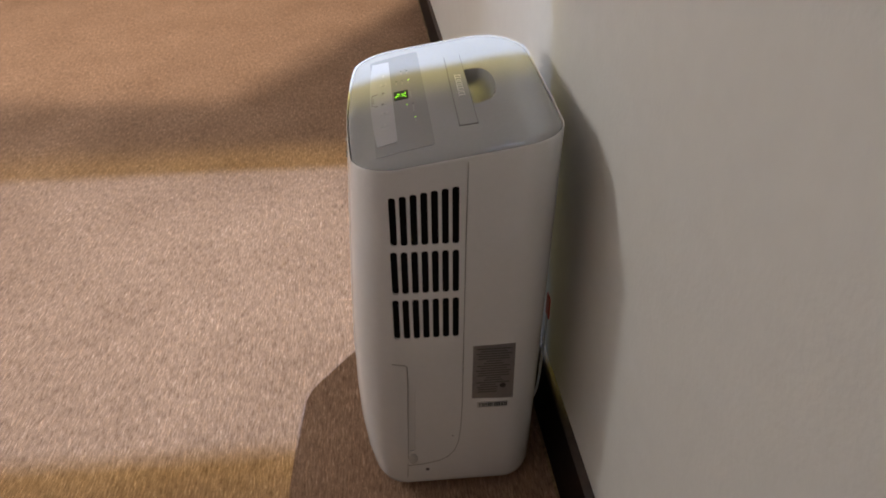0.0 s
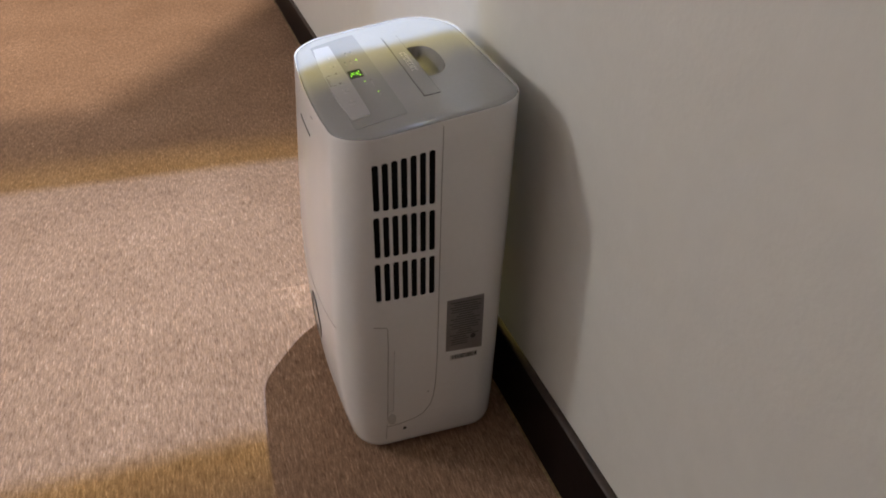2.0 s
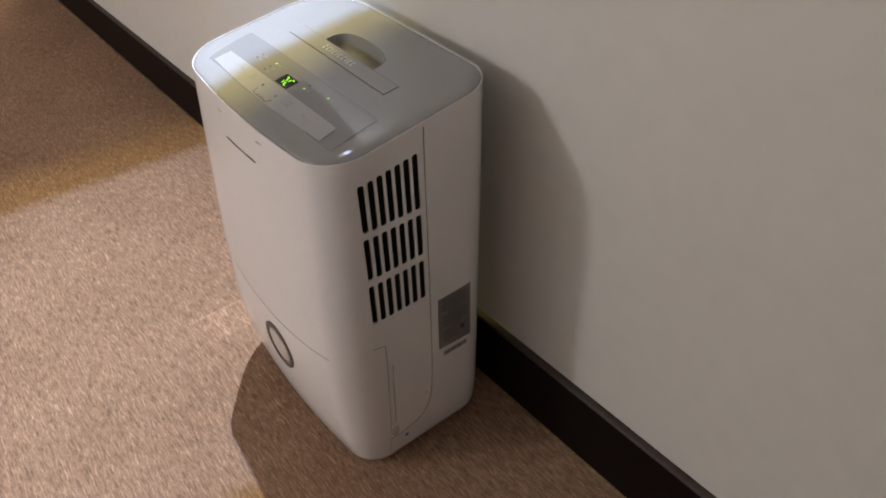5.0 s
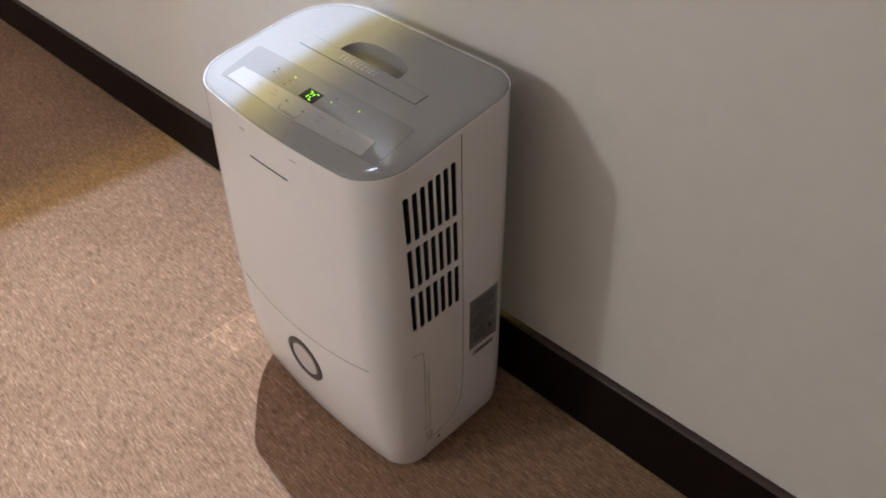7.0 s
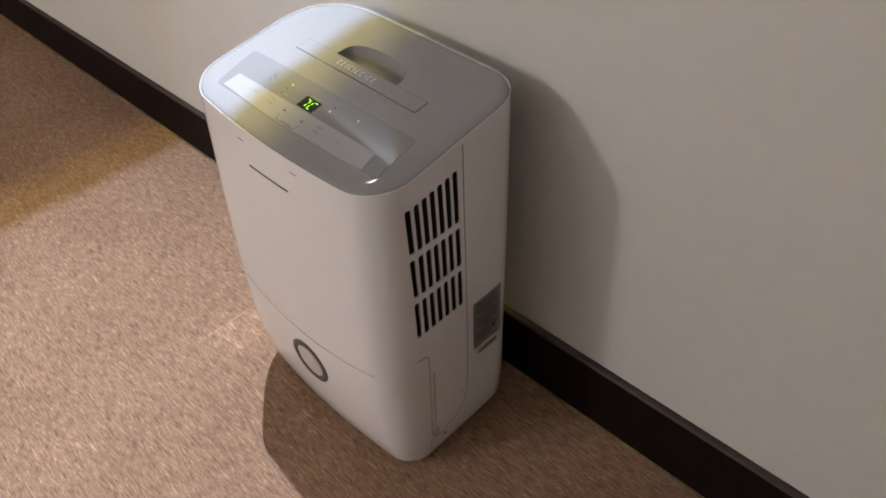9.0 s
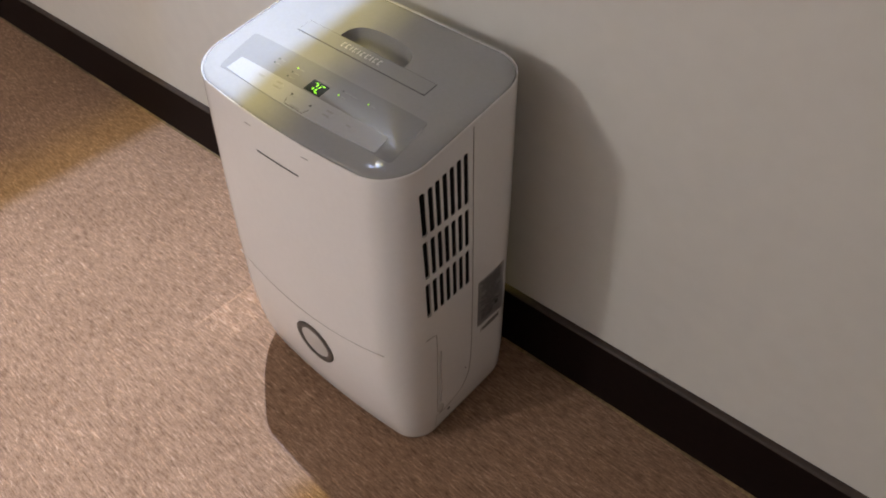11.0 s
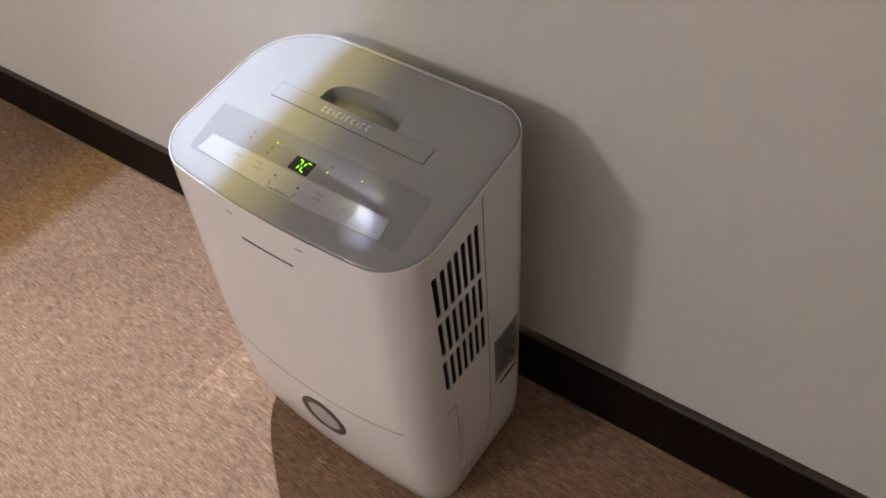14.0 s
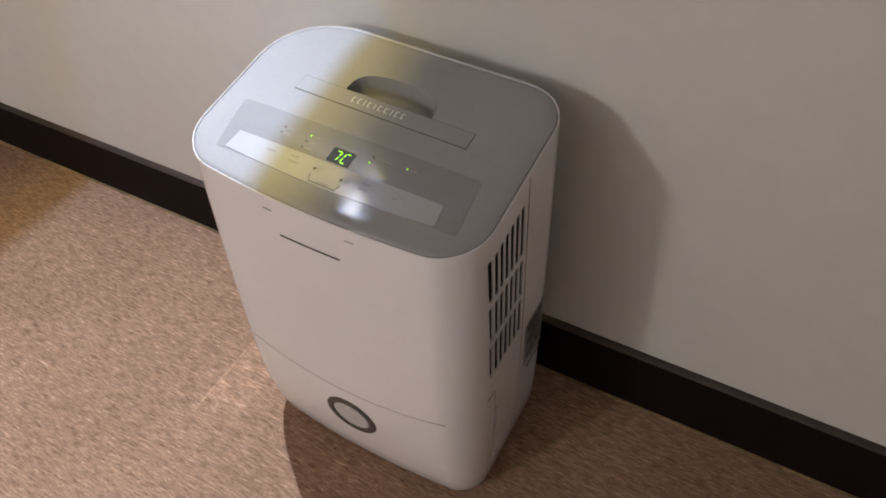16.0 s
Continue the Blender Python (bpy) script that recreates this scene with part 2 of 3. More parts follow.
tagged(cap, "brown top edge, coloured lighter as if lit")

carpet_edge = linked("trim", strip_along([(-0.0165, 0.0), (-0.0155, 0.0022), (-0.0119, 0.0028), (-0.0119, 0.0)], -4.5, 3.1), TAN, 60)
carpet_edge.matrix_world = WALL
tagged(carpet_edge, "frayed tan carpet edge along the baseboard", "trim", kind="structure")

# unseen ceiling; its opening is added and shaped to outline the warm downlight's lit floor
src = Vector((-2.7, -1.2, 2.75))
lit = [(-1.5, -0.80), (-1.58, -1.6), (-1.9, -2.6), (-4.2, -2.6), (-4.2, 0.7), (-3.6, 0.37)]
bm = bmesh.new()
edges = []
for loop in ([(-4.6, -3.8), (3.2, -3.8), (3.2, 0.3), (-4.6, 0.3)], [(src.x + (x - src.x) * 0.109, src.y + (y - src.y) * 0.109) for x, y in lit]):
    vs = [bm.verts.new((x, y, 2.45)) for x, y in loop]
    edges += [bm.edges.new((vs[i], vs[(i + 1) % len(vs)])) for i in range(len(vs))]
bmesh.ops.triangle_fill(bm, use_beauty=True, use_dissolve=False, edges=edges)
up = bmesh.ops.extrude_face_region(bm, geom=bm.faces[:])
bmesh.ops.translate(bm, verts=[v for v in up["geom"] if isinstance(v, bmesh.types.BMVert)], vec=(0, 0, 0.02))
ceiling = linked("ceiling", bm, CEILING, 0)
tagged(ceiling, "unseen plain white ceiling with an opening added to shape the warm light", "ceiling", kind="structure")
# added box round the warm lamp, so light leaves only by the opening
bm = bmesh.new()
box(bm, (-3.1, -1.6, 2.9), (-2.3, -0.8, 2.92))
for lo, hi in (((-3.12, -1.6, 2.475), (-3.1, -0.8, 2.9)), ((-2.3, -1.6, 2.475), (-2.28, -0.8, 2.9)), ((-3.1, -1.62, 2.475), (-2.3, -1.6, 2.9)), ((-3.1, -0.8, 2.475), (-2.3, -0.78, 2.9))):
    box(bm, lo, hi)
tagged(linked("ceiling_light_stop", bm, BLACK, 0), "unseen black box added above the ceiling to hold in stray light", "light box", kind="structure")

# unseen housing added to the wall light: a side plate each way trims the beam, open to the front and below
wall_light = tagged(new("wall_light"), "unseen black slotted wall light above the dehumidifier, its plates added to trim the beam", "wall light")
wall_light.location = (LIGHT.x, 0, LIGHT.z)
bpy.context.view_layer.update()
drop = 0.10
zc = LIGHT.z - drop
left, right = LIGHT.x - 0.395 * drop, LIGHT.x + 0.283 * drop
for x0, x1 in ((left - 0.004, left), (right, right + 0.004)):
    part("side_plate", box(bmesh.new(), (x0, -0.24, zc), (x1, -0.012, LIGHT.z + 0.04)), HOUSING, wall_light, smooth=0)
part("top_plate", box(bmesh.new(), (left - 0.004, -0.24, LIGHT.z + 0.041), (right + 0.004, -0.012, LIGHT.z + 0.047)), HOUSING, wall_light, smooth=0)
part("back_plate", box(bmesh.new(), (left - 0.004, -0.0118, zc), (right + 0.004, -0.0105, LIGHT.z + 0.047)), HOUSING, wall_light, smooth=0)

# ---- the dehumidifier ----
CX = -0.0105
TILT, LEAN = 0.16, 0.031


def top_z(x, y, h=0.0):
    return 0.607 + TILT * (y + 0.147) - LEAN * (x - 0.1) - 1.3 * max(0.0, y + 0.098) ** 2 + h


def lid_z(x, y, h=0.0):
    """The lid: the rim's slope with a shallow swell under the controls."""
    a = min(1.0, abs(x - CX) / 0.180)
    b = min(1.0, abs(y + 0.225) / (0.085 if y > -0.225 else 0.068))
    return top_z(x, y, h) + 0.0034 * (1 - a ** 6) * (1 - b * b) ** 2


def table(z, rows, k):
    for a, b in zip(rows, rows[1:]):
        if z <= b[0]:
            t = max(0.0, (z - a[0]) / (b[0] - a[0]))
            return a[k] + (b[k] - a[k]) * t
    return rows[-1][k]


# height, half width, front, back, corner radius
FORM = [(0.014, 0.189, -0.2950, -0.053, 0.038), (0.0152, 0.1912, -0.2975, -0.051, 0.039), (0.018, 0.193, -0.3000, -0.049, 0.040), (0.03, 0.1960, -0.3050, -0.047, 0.042),
        (0.08, 0.2000, -0.3145, -0.045, 0.046), (0.14, 0.2013, -0.3205, -0.043, 0.050), (0.20, 0.2013, -0.3225, -0.041, 0.053), (0.30, 0.201, -0.321, -0.039, 0.055),
        (0.42, 0.1995, -0.315, -0.036, 0.055), (0.53, 0.1972, -0.309, -0.033, 0.055), (0.61, 0.1955, -0.306, -0.028, 0.055)]
BOW = 0.013


def outline(half, front, back, r, inset=0.0, round_back=0.004):
    a, f, b, r = half - inset, front + inset, back - inset, max(0.004, r - inset)
    front_r, pts = r, []
    back_r, wide_r = r + 0.006, r + round_back
    for cx, cy, start in ((a - back_r, b - back_r, 0), (-(a - wide_r), b - wide_r, 90), (-(a - r), f + BOW + r, 180), (a - r, f + BOW + r, 270)):
        r = (back_r, wide_r, front_r, front_r)[start // 90]
        for k in range(11):
            t = radians(start + 9 * k)
            pts.append((cx + r * math.cos(t), cy + r * math.sin(t)))
        if start == 180:
            for k in range(1, 16):
                pts.append((-(a - r) + 2 * (a - r) * k / 16, f + BOW))
    out = []
    for x, y in pts:
        if y < -0.17:
            share = min(1.0, (-0.17 - y) / (-0.17 - (f + BOW)))
            y -= BOW * share * max(0.0, 1 - (x / a) ** 2)
        out.append((x + CX, y))
    return out


def front_y(x, z):
    half, front = table(z, FORM, 1), table(z, FORM, 2)
    return front + BOW - BOW * max(0.0, 1 - ((x - CX) / half) ** 2)


def side_x(z):
    return CX + table(z, FORM, 1)


def ring_at(z, inset=0.0):
    return [(x, y, z) for x, y in outline(*(table(z, FORM, k) for k in (1, 2, 3, 4)), inset)]


def dome_at(inset):
    return [(x, y, lid_z(x, y)) for x, y in outline(0.1955, -0.306, -0.032, 0.055, inset, 0.042)]


def rim_at(h, inset):
    return [(x, y, top_z(x, y, h)) for x, y in outline(0.1955, -0.306, -0.032, 0.055, inset, 0.042)]


unit = tagged(new("dehumidifier"), "white plastic dehumidifier with a grey control top, running beside the wall", "dehumidifier")

low = [0.014, 0.0152, 0.018, 0.03, 0.08, 0.14, 0.20, 0.25, 0.30, 0.36, 0.42]
rings = [ring_at(0.014, 0.014)] + [ring_at(z) for z in low]
base_ring, rim_ring = ring_at(0.42), rim_at(-0.0055, 0.0)
for s in (0.3, 0.6, 0.85):
    rings.append([tuple(Vector(p).lerp(Vector(q), s)) for p, q in zip(base_ring, rim_ring)])
rings += [rim_ring, rim_at(-0.0030, 0.0003), rim_at(-0.0022, 0.0007), rim_at(-0.0023, 0.0012), rim_at(-0.0040, 0.0017), rim_at(-0.066, 0.0018)]
body = part("body", loft(bmesh.new(), rings), WHITE, unit)

# air slots: seven columns in three rows on the flat side
cutters = []
SLOT = 0.0086


def slot_cutter(y, z0, z1):
    w = SLOT / 2
    pr = rounded([Vector((0, y - w, z0)), Vector((0, y + w, z0)), Vector((0, y + w, z1)), Vector((0, y - w, z1))], 0.0039, 4)
    return linked("cutter", loft(bmesh.new(), [[p + Vector((x, 0, 0)) for p in pr] for x in (0.160, 0.20)]), BLACK, 0)


for c in range(7):
    for spread, z0, z1 in ((0.0130, 0.4812, 0.5496 + 0.0021 * c), (0.01318, 0.4062, 0.4722), (0.01336, 0.3296, 0.3968)):
        cutters.append(slot_cutter(-0.1720 - (6 - c) * spread, z0, z1))
cut(body, cutters)
# black filler close behind the slots: their inner shade put in as colour
part("vent_shade", loft(bmesh.new(), [[(0.158, -0.2560, z), (x - 0.0034, -0.2560, z), (x - 0.0016, -0.2490, z), (x - 0.0003, -0.2410, z), (x, -0.2360, z), (x, -0.162, z), (0.158, -0.162, z)] for x, z in ((0.1888, 0.325), (0.1845, 0.572))]), BLACK, body, "black filler standing in for the shade inside the air slots", 0)

# grey top
rings = [rim_at(-0.06, 0.0027), rim_at(-0.0042, 0.0027), rim_at(-0.0027, 0.0036), rim_at(-0.0015, 0.0068), rim_at(-0.0007, 0.0104), dome_at(0.016)]
bm = loft(bmesh.new(), rings)
for axis, lo, hi in ((0, -0.192, 0.171), (1, -0.290, -0.050)):
    steps = round((hi - lo) / 0.011)
    for k in range(steps + 1):
        at, across = Vector((0, 0, 0)), Vector((0, 0, 0))
        at[axis], across[axis] = lo + (hi - lo) * k / steps, 1
        flat_top = [f for f in bm.faces if f.normal.z > 0.9 and f.calc_center_median().z > 0.57 and f.calc_area() > 3e-5]
        geom = set(flat_top)
        for f in flat_top:
            geom.update(f.edges, f.verts)
        bmesh.ops.bisect_plane(bm, geom=list(geom), plane_co=at, plane_no=across, dist=1e-6)
edge = outline(0.1955, -0.306, -0.032, 0.055, 0.0163, 0.042)


def within(x, y, loop):
    odd = False
    for (x0, y0), (x1, y1) in zip(loop, loop[1:] + loop[:1]):
        if (y0 > y) != (y1 > y) and x < x0 + (x1 - x0) * (y - y0) / (y1 - y0):
            odd = not odd
    return odd


for v in bm.verts:
    if v.co.z > 0.57 and within(v.co.x, v.co.y, edge):
        v.co.z = lid_z(v.co.x, v.co.y)
lid = part("top_panel", bm, GREY, unit, "glossy grey plastic top")

# hand pocket behind the name plate
bm = bmesh.new()
px0, px1, py0, py1 = -0.067, 0.051, -0.1362, -0.099
rows = []
for depth, shrink in ((0.02, 0.0), (0.0004, 0.0), (-0.0012, 0.0003), (-0.005, 0.0012), (-0.013, 0.003), (-0.021, 0.007), (-0.026, 0.013), (-0.028, 0.021)):
    a, b, mid = (px1 - px0) / 2 - shrink, py1 - py0 - shrink, (px0 + px1) / 2
    pr = [Vector((mid + a * math.copysign(abs(math.cos(t)) ** 0.8, math.cos(t)), py0 + b * math.sin(t) ** 0.62, 0)) for t in (math.pi * k / 36 for k in range(37))]
    rows.append([(p.x, p.y, lid_z(p.x, p.y, depth)) for p in pr])
cut(lid, [linked("cutter", loft(bm, rows), GREY, 30)])
lid.data.set_sharp_from_angle(angle=radians(35))


def plate(points, h0, h1):
    """A thin plate on the lid, cut finely enough to follow its dome."""
    bm = loft(bmesh.new(), [[(p[0], p[1], h) for p in points] for h in (h0, h1)])
    for axis in (0, 1):
        lo, hi = min(p[axis] for p in points), max(p[axis] for p in points)
        steps = int((hi - lo) / 0.012)
        for k in range(1, steps + 1):
            at, across = Vector((0, 0, 0)), Vector((0, 0, 0))
            at[axis], across[axis] = lo + (hi - lo) * k / (steps + 1), 1
            bmesh.ops.bisect_plane(bm, geom=bm.verts[:] + bm.edges[:] + bm.faces[:], plane_co=at, plane_no=across, dist=1e-6)
    for v in bm.verts:
        v.co.z = lid_z(v.co.x, v.co.y, v.co.z)
    return bm


def flat(x0, y0, x1, y1):
    return [(x0, y0), (x1, y0), (x1, y1), (x0, y1)]


def v2(points):
    return [Vector((x, y, 0)) for x, y in points]


# smoked field, membrane and display
part("control_field", plate(rounded(v2([(-0.158, -0.272), (0.153, -0.266), (0.146, -0.193), (-0.170, -0.199)]), 0.006), -0.001, 0.0004), SMOKE, lid, "smoked grey control field")
front_edge = [(-0.146 + 0.274 * k / 16, -0.269 + 0.005 * k / 16 - 0.006 * (1 - (k / 8 - 1) ** 2)) for k in range(17)]
membrane = part("control_membrane", plate([Vector((x, y, 0)) for x, y in front_edge[:-1]] + v2([(0.1248, -0.2646), (0.1268, -0.2636), (0.1275, -0.2615), (0.1248, -0.2418), (0.1240, -0.2396), (0.1216, -0.2386), (-0.143, -0.2440)]), -0.001, 0.0011), SILVER, lid, "silver touch-button strip")
part("display_frame", plate(rounded(v2(flat(-0.0255, -0.2390, 0.0035, -0.2195)), 0.0012), -0.001, 0.0008), GLASS, lid, "black display window")


def digit(x, y, which, parent):
    w, h, t, lean = 0.0066, 0.0130, 0.0012, 0.2
    spots = {"a": ((0, h), (w, h)), "b": ((w, h), (w, h / 2)), "c": ((w, h / 2), (w, 0)), "d": ((0, 0), (w, 0)), "e": ((0, h / 2), (0, 0)), "f": ((0, h), (0, h / 2)), "g": ((0, h / 2), (w, h / 2))}
    for s in which:
        (x0, y0), (x1, y1) = spots[s]
        a, b = Vector((x + x0 + lean * y0, y + y0, 0)), Vector((x + x1 + lean * y1, y + y1, 0))
        d = (b - a).normalized()
        a, b, n = a + d * 0.0008, b - d * 0.0008, Vector((-d.y, d.x, 0)) * t / 2
        part("segment", plate([a, a + d * t / 2 - n, b - d * t / 2 - n, b, b - d * t / 2 + n, a + d * t / 2 + n], 0.0008, 0.0011), GREEN, parent, "lit green segment", 0)


window = part("display", plate(flat(-0.0245, -0.2380, 0.0025, -0.2205), 0.0006, 0.0010), GLASS, lid, "black display lit with green digits")
digit(-0.0215, -0.2362, "abc", window)
digit(-0.0095, -0.2362, "adef", window)

# lights and printed marks
for x, y, on in ((-0.060, -0.217, 1), (-0.061, -0.226, 0), (-0.061, -0.2345, 0), (-0.096, -0.218, 0), (-0.096, -0.2265, 0), (0.022, -0.214, 0), (0.022, -0.2225, 1), (0.065, -0.213, 1)):
    dot = [Vector((x + 0.0013 * math.cos(k * math.pi / 5), y + 0.0013 * math.sin(k * math.pi / 5), 0)) for k in range(10)]
    part("indicator", plate(dot, 0.0003, 0.0010), LED if on else PRINT, lid, "lit green indicator" if on else "unlit dark indicator", 0)
    part("printed_mark", plate(flat(x + 0.004, y - 0.0008, x + (0.024 if x == 0.022 and not on else 0.012), y + 0.0008), 0.0003, 0.0006), GREY, lid, "", 0)
part("printed_mark", plate(flat(-0.018, -0.2165, 0.002, -0.2150), 0.0003, 0.0006), GREY, lid, "", 0)

for x, rows2 in ((-0.091, (0.0,)), (-0.059, (0.0035, -0.0035)), (0.035, (0.0035, -0.0035)), (0.073, (0.0,))):
    for dy in rows2:
        part("printed_mark", plate(flat(x - 0.0055, -0.2530 + dy - 0.0012, x + 0.0055, -0.2530 + dy + 0.0012), 0.001, 0.0014), FAINT, membrane, "", 0)
for x, s in ((-0.030, -1), (0.006, 1)):
    part("arrow_mark", plate(v2([(x - 0.0022, -0.2550 - s * 0.002), (x + 0.0022, -0.2550 - s * 0.002), (x, -0.2550 + s * 0.002)]), 0.001, 0.0014), PRINT, membrane, "", 0)
part("bracket_mark", tube(bmesh.new(), [(x, y, lid_z(x, y, 0.0011)) for x, y in ((-0.031, -0.262), (-0.028, -0.270), (0.006, -0.270), (0.009, -0.262))], 0.0005, 5), PRINT, membrane)
part("printed_mark", plate(flat(-0.018, -0.2690, -0.002, -0.2670), 0.001, 0.0014), GREY, membrane, "", 0)
for x in (-0.059, -0.030, 0.006, 0.035, 0.073):
    bm = bmesh.new()
    rows = []
    size = 0.45 if x < 0.05 else 0.6
    for r, h in ((0.0100, 0.0009), (0.0090, 0.0012), (0.0062, 0.0014), (0.0025, 0.0015)):
        rows.append([(x + 0.006 + size * r * math.cos(k * math.pi / 10), -0.2535 + size * r * math.sin(k * math.pi / 10), lid_z(x + 0.006 + size * r * math.cos(k * math.pi / 10), -0.2535 + size * r * math.sin(k * math.pi / 10), h)) for k in range(20)])
    part("button", loft(bm, rows), SILVER, membrane)

# name plate in its groove, the maker's mark as plain bars
part("plate_groove", plate(rounded(v2(flat(-0.1260, -0.1600, 0.1085, -0.1356)), 0.001), -0.002, 0.00045), PRINT, lid, "dark outline of the name plate", 0)
name_plate = part("name_plate", plate(rounded(v2(flat(-0.1251, -0.1591, 0.1076, -0.1365)), 0.001), -0.002, 0.0009), STRIP, lid, "grey name plate")
x = -0.050
for w in (0.0040, 0.0042, 0.0012, 0.0045, 0.0012, 0.0045, 0.0048, 0.0012, 0.0042, 0.0038):
    for x0, x1, y0, y1 in ((x, x + 0.0011, -0.1512, -0.1430), (x, x + w, -0.1440, -0.1430), (x, x + w, -0.1512, -0.1502)) if w > 0.002 else ((x, x + 0.0011, -0.1512, -0.1430),):
        part("maker_mark", plate(flat(x0, y0, x1, y1), 0.0006, 0.0012), LETTER, name_plate, "", 0)
    x += w + 0.0042

# slit and notches under the front rim
pts = [(-0.053 + 0.082 * k / 10, 0) for k in range(11)]
bm = bmesh.new()
tube(bm, [(x, front_y(x, 0.530) - 0.0001, 0.5300) for x, _ in pts], 0.0011, 6)
part("slit", bm, PRINT, body, "thin dark slit")
for x in (-0.062, 0.048):
    part("notch", tube(bmesh.new(), [(x - 0.008, front_y(x - 0.008, 0.565) + 0.0001, 0.5650), (x + 0.004, front_y(x + 0.004, 0.565) + 0.0001, 0.5650)], 0.0006, 5), GROOVE, body)

# joints of the shells and of the water tank
S = 0.0007


def side_line(points, radius=S):
    return tube(bmesh.new(), [(side_x(z) + 0.0001, y, z) for y, z in points], radius, 6)


part("shell_joint", side_line([(-0.157, 0.594), (-0.159, 0.50), (-0.160, 0.40), (-0.161, 0.30), (-0.162, 0.20), (-0.164, 0.146), (-0.167, 0.118), (-0.173, 0.097), (-0.184, 0.082), (-0.197, 0.074), (-0.225, 0.067), (-0.246, 0.066)]), GROOVE, body, "joint between front and back shell")
arc = [(CX - 0.165 + 0.33 * k / 24, 0.247 + 0.022 * (-1 + 2 * k / 24) ** 2) for k in range(25)]
part("tank_joint", tube(bmesh.new(), [(x, front_y(x, z) - 0.0001, z) for x, z in arc], 0.0006, 6), GROOVE, body, "curved joint above the water tank")
part("tank_joint", side_line([(-0.262, 0.285), (-0.244, 0.281), (-0.241, 0.278), (-0.241, 0.24), (-0.243, 0.18), (-0.245, 0.10), (-0.248, 0.035)], 0.0007), GROOVE, body)
# grip hollows of the tank
grip = linked("cutter", loft(bmesh.new(), [[(x, y + dy, z) for y, z in ((-0.2425 - s, 0.10), (-0.2425 - s, 0.236), (-0.231, 0.232 - s), (-0.235, 0.10))] for x, dy, s in ((0.1872, 0, 0), (0.2, 0, 0))]), WHITE, 0)
cut(body, [grip])
bm = bmesh.new()
rows = []
for r, h in ((0.0125, 0.0), (0.0115, 0.0022), (0.007, 0.0034)):
    rows.append([(side_x(0.08) + h - 0.001, -0.238 + r * 0.6 * math.cos(k * math.pi / 8), 0.083 + r * math.sin(k * math.pi / 8)) for k in range(16)])
part("tank_boss", loft(bm, rows), TANK, body, "pale moulded boss")

# round tank window
RC, RZ = -0.003, 0.177


def disc(r, h):
    out = []
    for k in range(40):
        t = k * math.pi / 20
        x, z = RC + r * math.cos(t), RZ + r * math.sin(t)
        out.append((x, front_y(x, z) - h, z))
    return out


part("window_ring", loft(bmesh.new(), [disc(0.0425, -0.002), disc(0.0425, 0.0010), disc(0.0410, 0.0016), disc(0.0315, 0.0016), disc(0.0305, 0.0008), disc(0.0305, -0.002)], False), RING, body, "dark grey ring round the tank window")
part("tank_window", loft(bmesh.new(), [disc(0.0305, -0.002), disc(0.0305, 0.0004), disc(0.015, 0.0007)]), TANK, body, "pale round tank window")

# rating label with unreadable lines, barcode sticker, screws
lab = part("rating_label", loft(bmesh.new(), [[(side_x(z) + h, y, z) for y, z in ((-0.1480, 0.2085), (-0.0870, 0.2055), (-0.0875, 0.311), (-0.1475, 0.310))] for h in (-0.002, 0.0005)]), FOIL, body, "grey foil rating label", 0)
for k in range(19):
    z = 0.3035 - k * 0.0046
    reach = (0.024, 0.022, 0.014, 0.025, 0.011, 0.019, 0.023)[(k * 5) % 7] * (0.6 if k > 14 else 1.0)
    middle = -0.1175 - (0.008 if k > 14 else 0.0)
    part("text_line", box(bmesh.new(), (side_x(z) + 0.0003, middle - reach, z - 0.0009), (side_x(z) + 0.0009, middle + reach, z + 0.0009)), LINE, lab, "", 0)
part("seal_mark", loft(bmesh.new(), [[(side_x(0.235) + h, -0.103 + 0.0045 * math.cos(k * math.pi / 8), 0.232 + 0.0045 * math.sin(k * math.pi / 8)) for k in range(16)] for h in (0.0002, 0.0009)]), PRINT, lab, "", 0)
code = part("barcode_sticker", box(bmesh.new(), (side_x(0.19) - 0.002, -0.1400, 0.1880), (side_x(0.19) + 0.0005, -0.0945, 0.1995)), PAPER, body, "small barcode sticker", 0)
y = -0.1365
while y < -0.0960:
    w = random.choice((0.0006, 0.0012, 0.0018))
    part("bar", box(bmesh.new(), (side_x(0.19) + 0.0003, y, 0.1897), (side_x(0.19) + 0.0008, y + w, 0.1978)), PRINT, code, "", 0)
    y += w + random.choice((0.0008, 0.0014))


def screw(y, z, r):
    bm = loft(bmesh.new(), [[(side_x(z) + h, y + q * math.cos(k * math.pi / 6), z + q * math.sin(k * math.pi / 6)) for k in range(12)] for q, h in ((r, -0.001), (r, 0.0004), (r * 0.6, 0.0008))])
    part("screw", bm, PRINT, body, "dark screw")


screw(-0.216, 0.053, 0.0032)
screw(-0.176, 0.130, 0.0012)

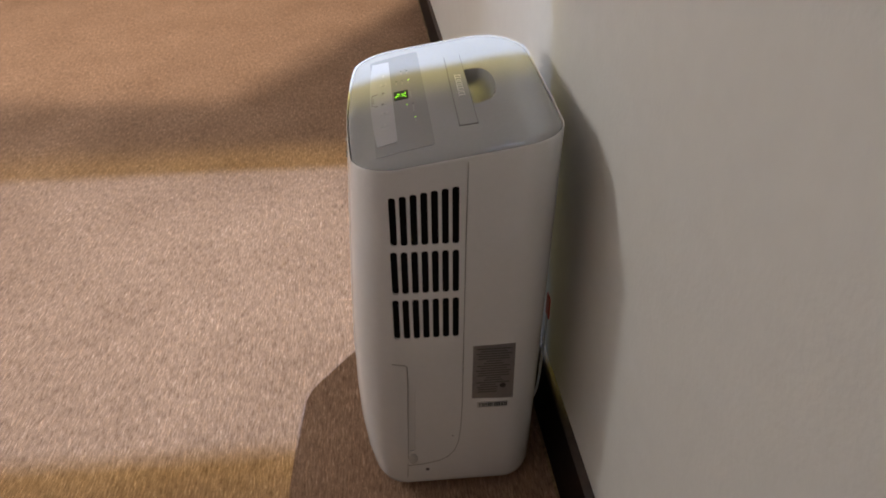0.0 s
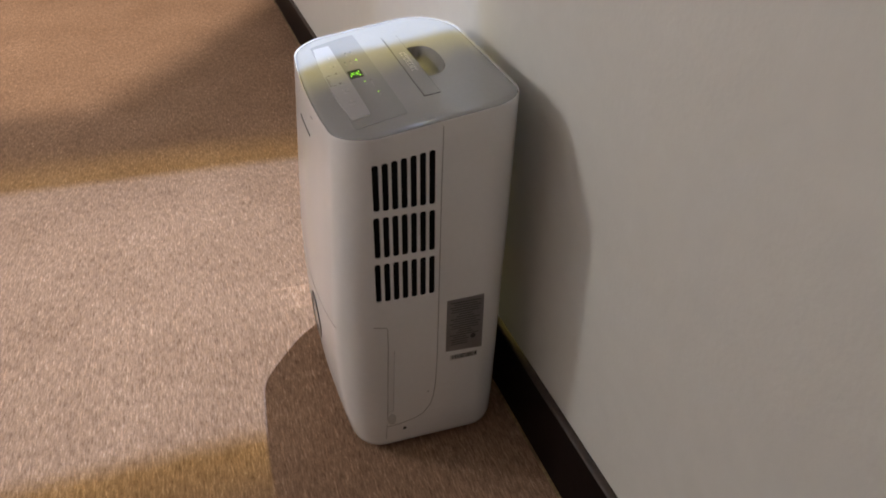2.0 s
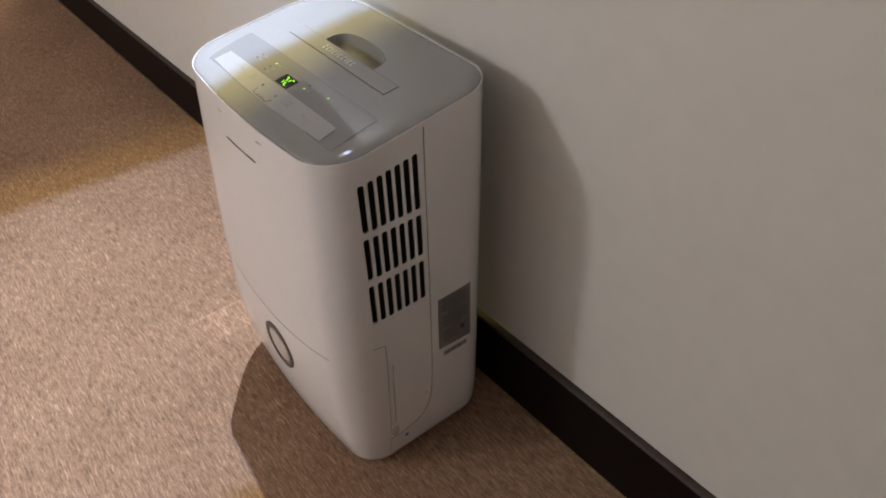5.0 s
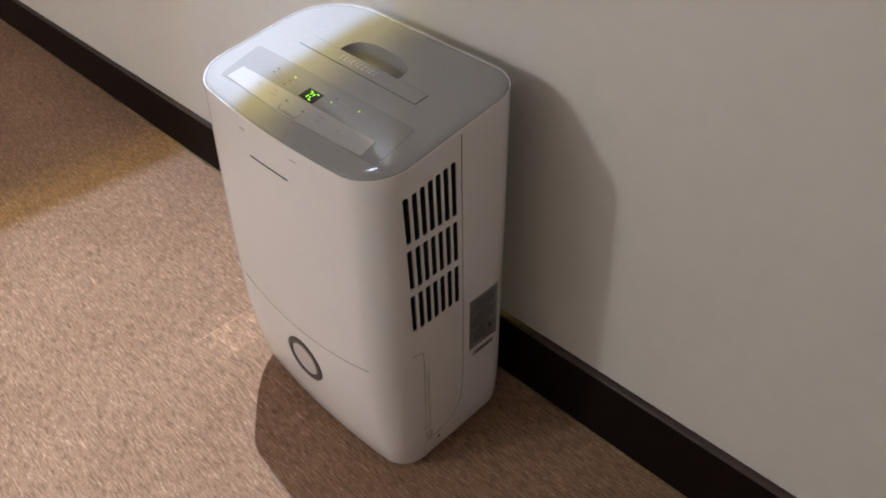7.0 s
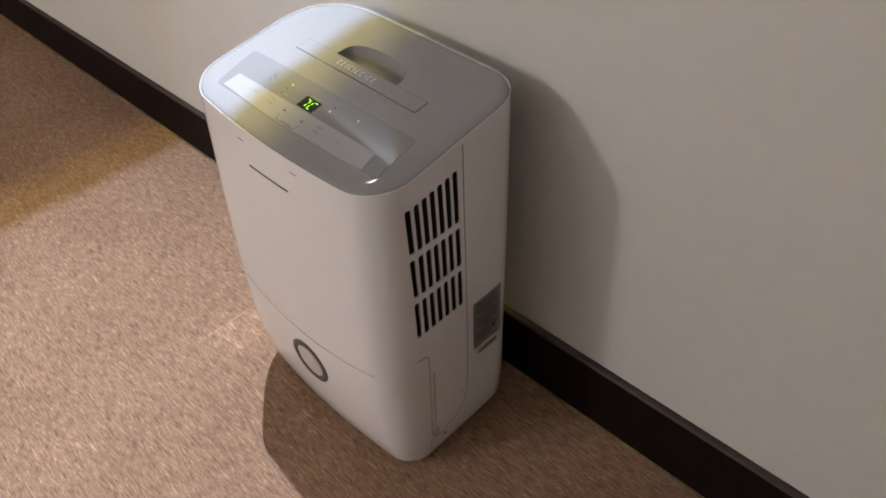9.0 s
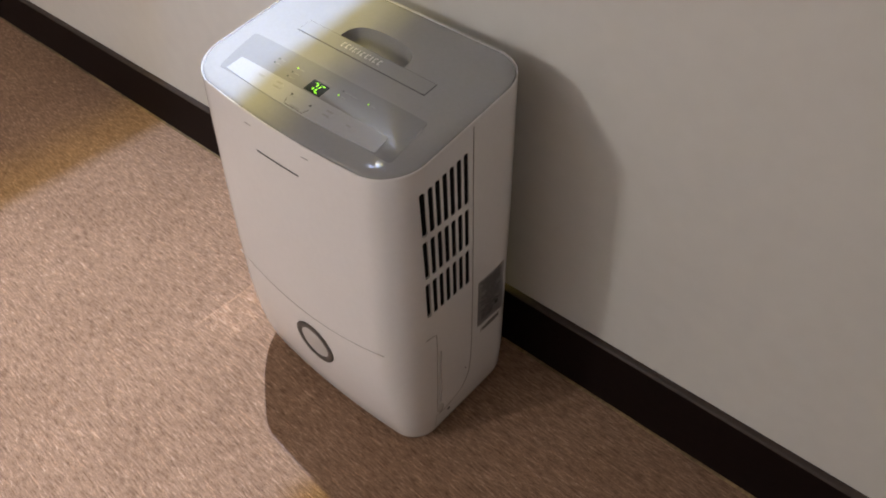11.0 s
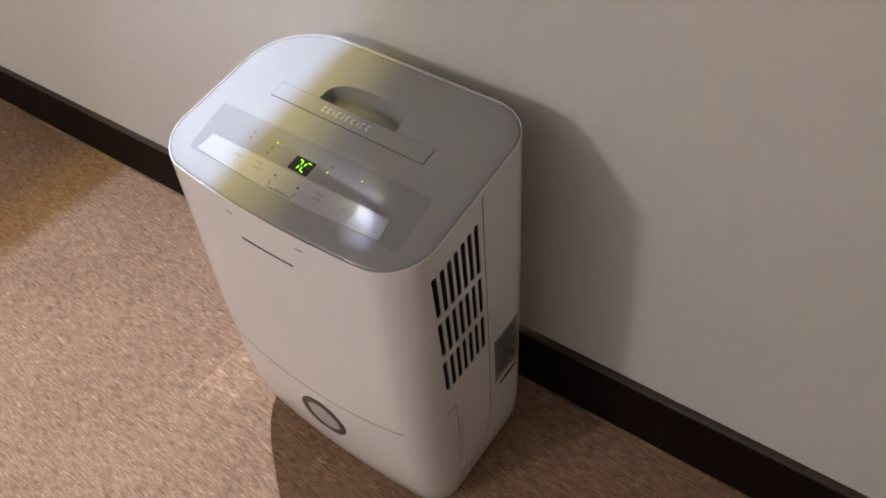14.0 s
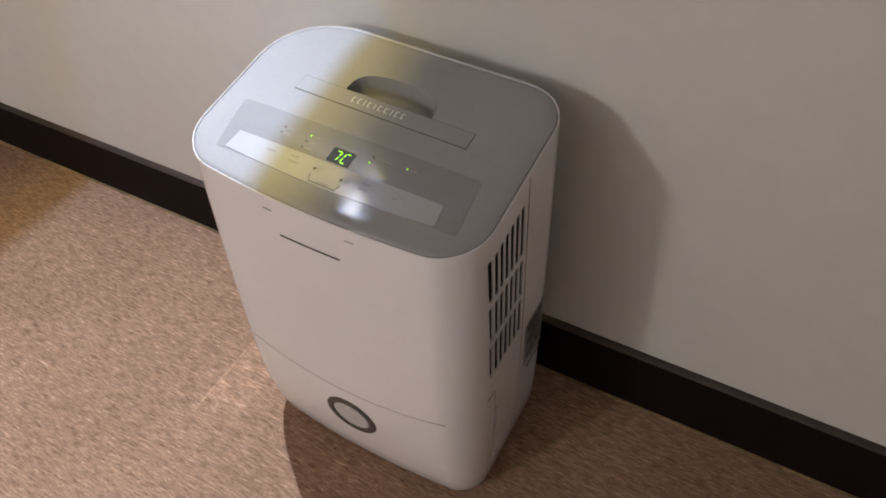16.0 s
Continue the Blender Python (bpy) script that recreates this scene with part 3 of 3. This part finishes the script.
# dark foot frame, resting on the carpet; its black also paints the gap's shade
bm = loft(bmesh.new(), [[(x, y, z) for x, y, _ in ring_at(0.014, 0.014)] for z in (0.0, 0.0138)])
part("foot", bm, BLACK, unit, "dark recessed foot, its black also standing in for shade under the body", 0)

# ---- behind the machine ----
BACK = -0.018
rounded_square = [(math.copysign(abs(math.cos(t)) ** 0.5, math.cos(t)), math.copysign(abs(math.sin(t)) ** 0.5, math.sin(t))) for t in (k * math.pi / 10 + 0.01 for k in range(20))]
cable = tagged(new("power_cable"), "black power cable with a red tag, hanging behind the dehumidifier", "cable")


def smooth_path(points, steps=6):
    out = []
    for i in range(len(points) - 1):
        p0, p1, p2, p3 = (Vector(points[max(0, min(len(points) - 1, i + k))]) for k in (-1, 0, 1, 2))
        for s in range(steps):
            t = s / steps
            out.append(0.5 * ((2 * p1) + (p2 - p0) * t + (2 * p0 - 5 * p1 + 4 * p2 - p3) * t * t + (3 * p1 - p0 - 3 * p2 + p3) * t ** 3))
    return out + [Vector(points[-1])]


part("cord", tube(bmesh.new(), smooth_path([(0.088 + BACK, -0.026, 0.110), (0.090 + BACK, -0.027, 0.090), (0.085 + BACK, -0.029, 0.070), (0.066 + BACK, -0.032, 0.045), (0.015, -0.036, 0.02), (-0.03, -0.036, 0.006), (-0.08, -0.035, 0.005)]), 0.0042, 8), CORD, cable)
part("tag", box(bmesh.new(), (0.084 + BACK, -0.0165, 0.262), (0.104 + BACK, -0.0145, 0.300)), RED, cable, "red plastic tag", 0)
part("plug", loft(bmesh.new(), [[(0.088 + BACK + a * x, -0.026 + 0.8 * b * y, z) for x, y in rounded_square] for z, a, b in ((0.105, 0.006, 0.007), (0.112, 0.010, 0.009), (0.150, 0.011, 0.009), (0.155, 0.008, 0.007))]), CORD, cable, "black moulded plug")
part("pale_wire", tube(bmesh.new(), smooth_path([(0.094 + BACK, -0.016, 0.262), (0.098 + BACK, -0.018, 0.25), (0.108 + BACK, -0.022, 0.19), (0.112 + BACK, -0.026, 0.13), (0.100 + BACK, -0.030, 0.09), (0.080 + BACK, -0.030, 0.11), (0.076 + BACK, -0.028, 0.15)]), 0.0022, 7), CLEAR, cable, "thin milky wire")
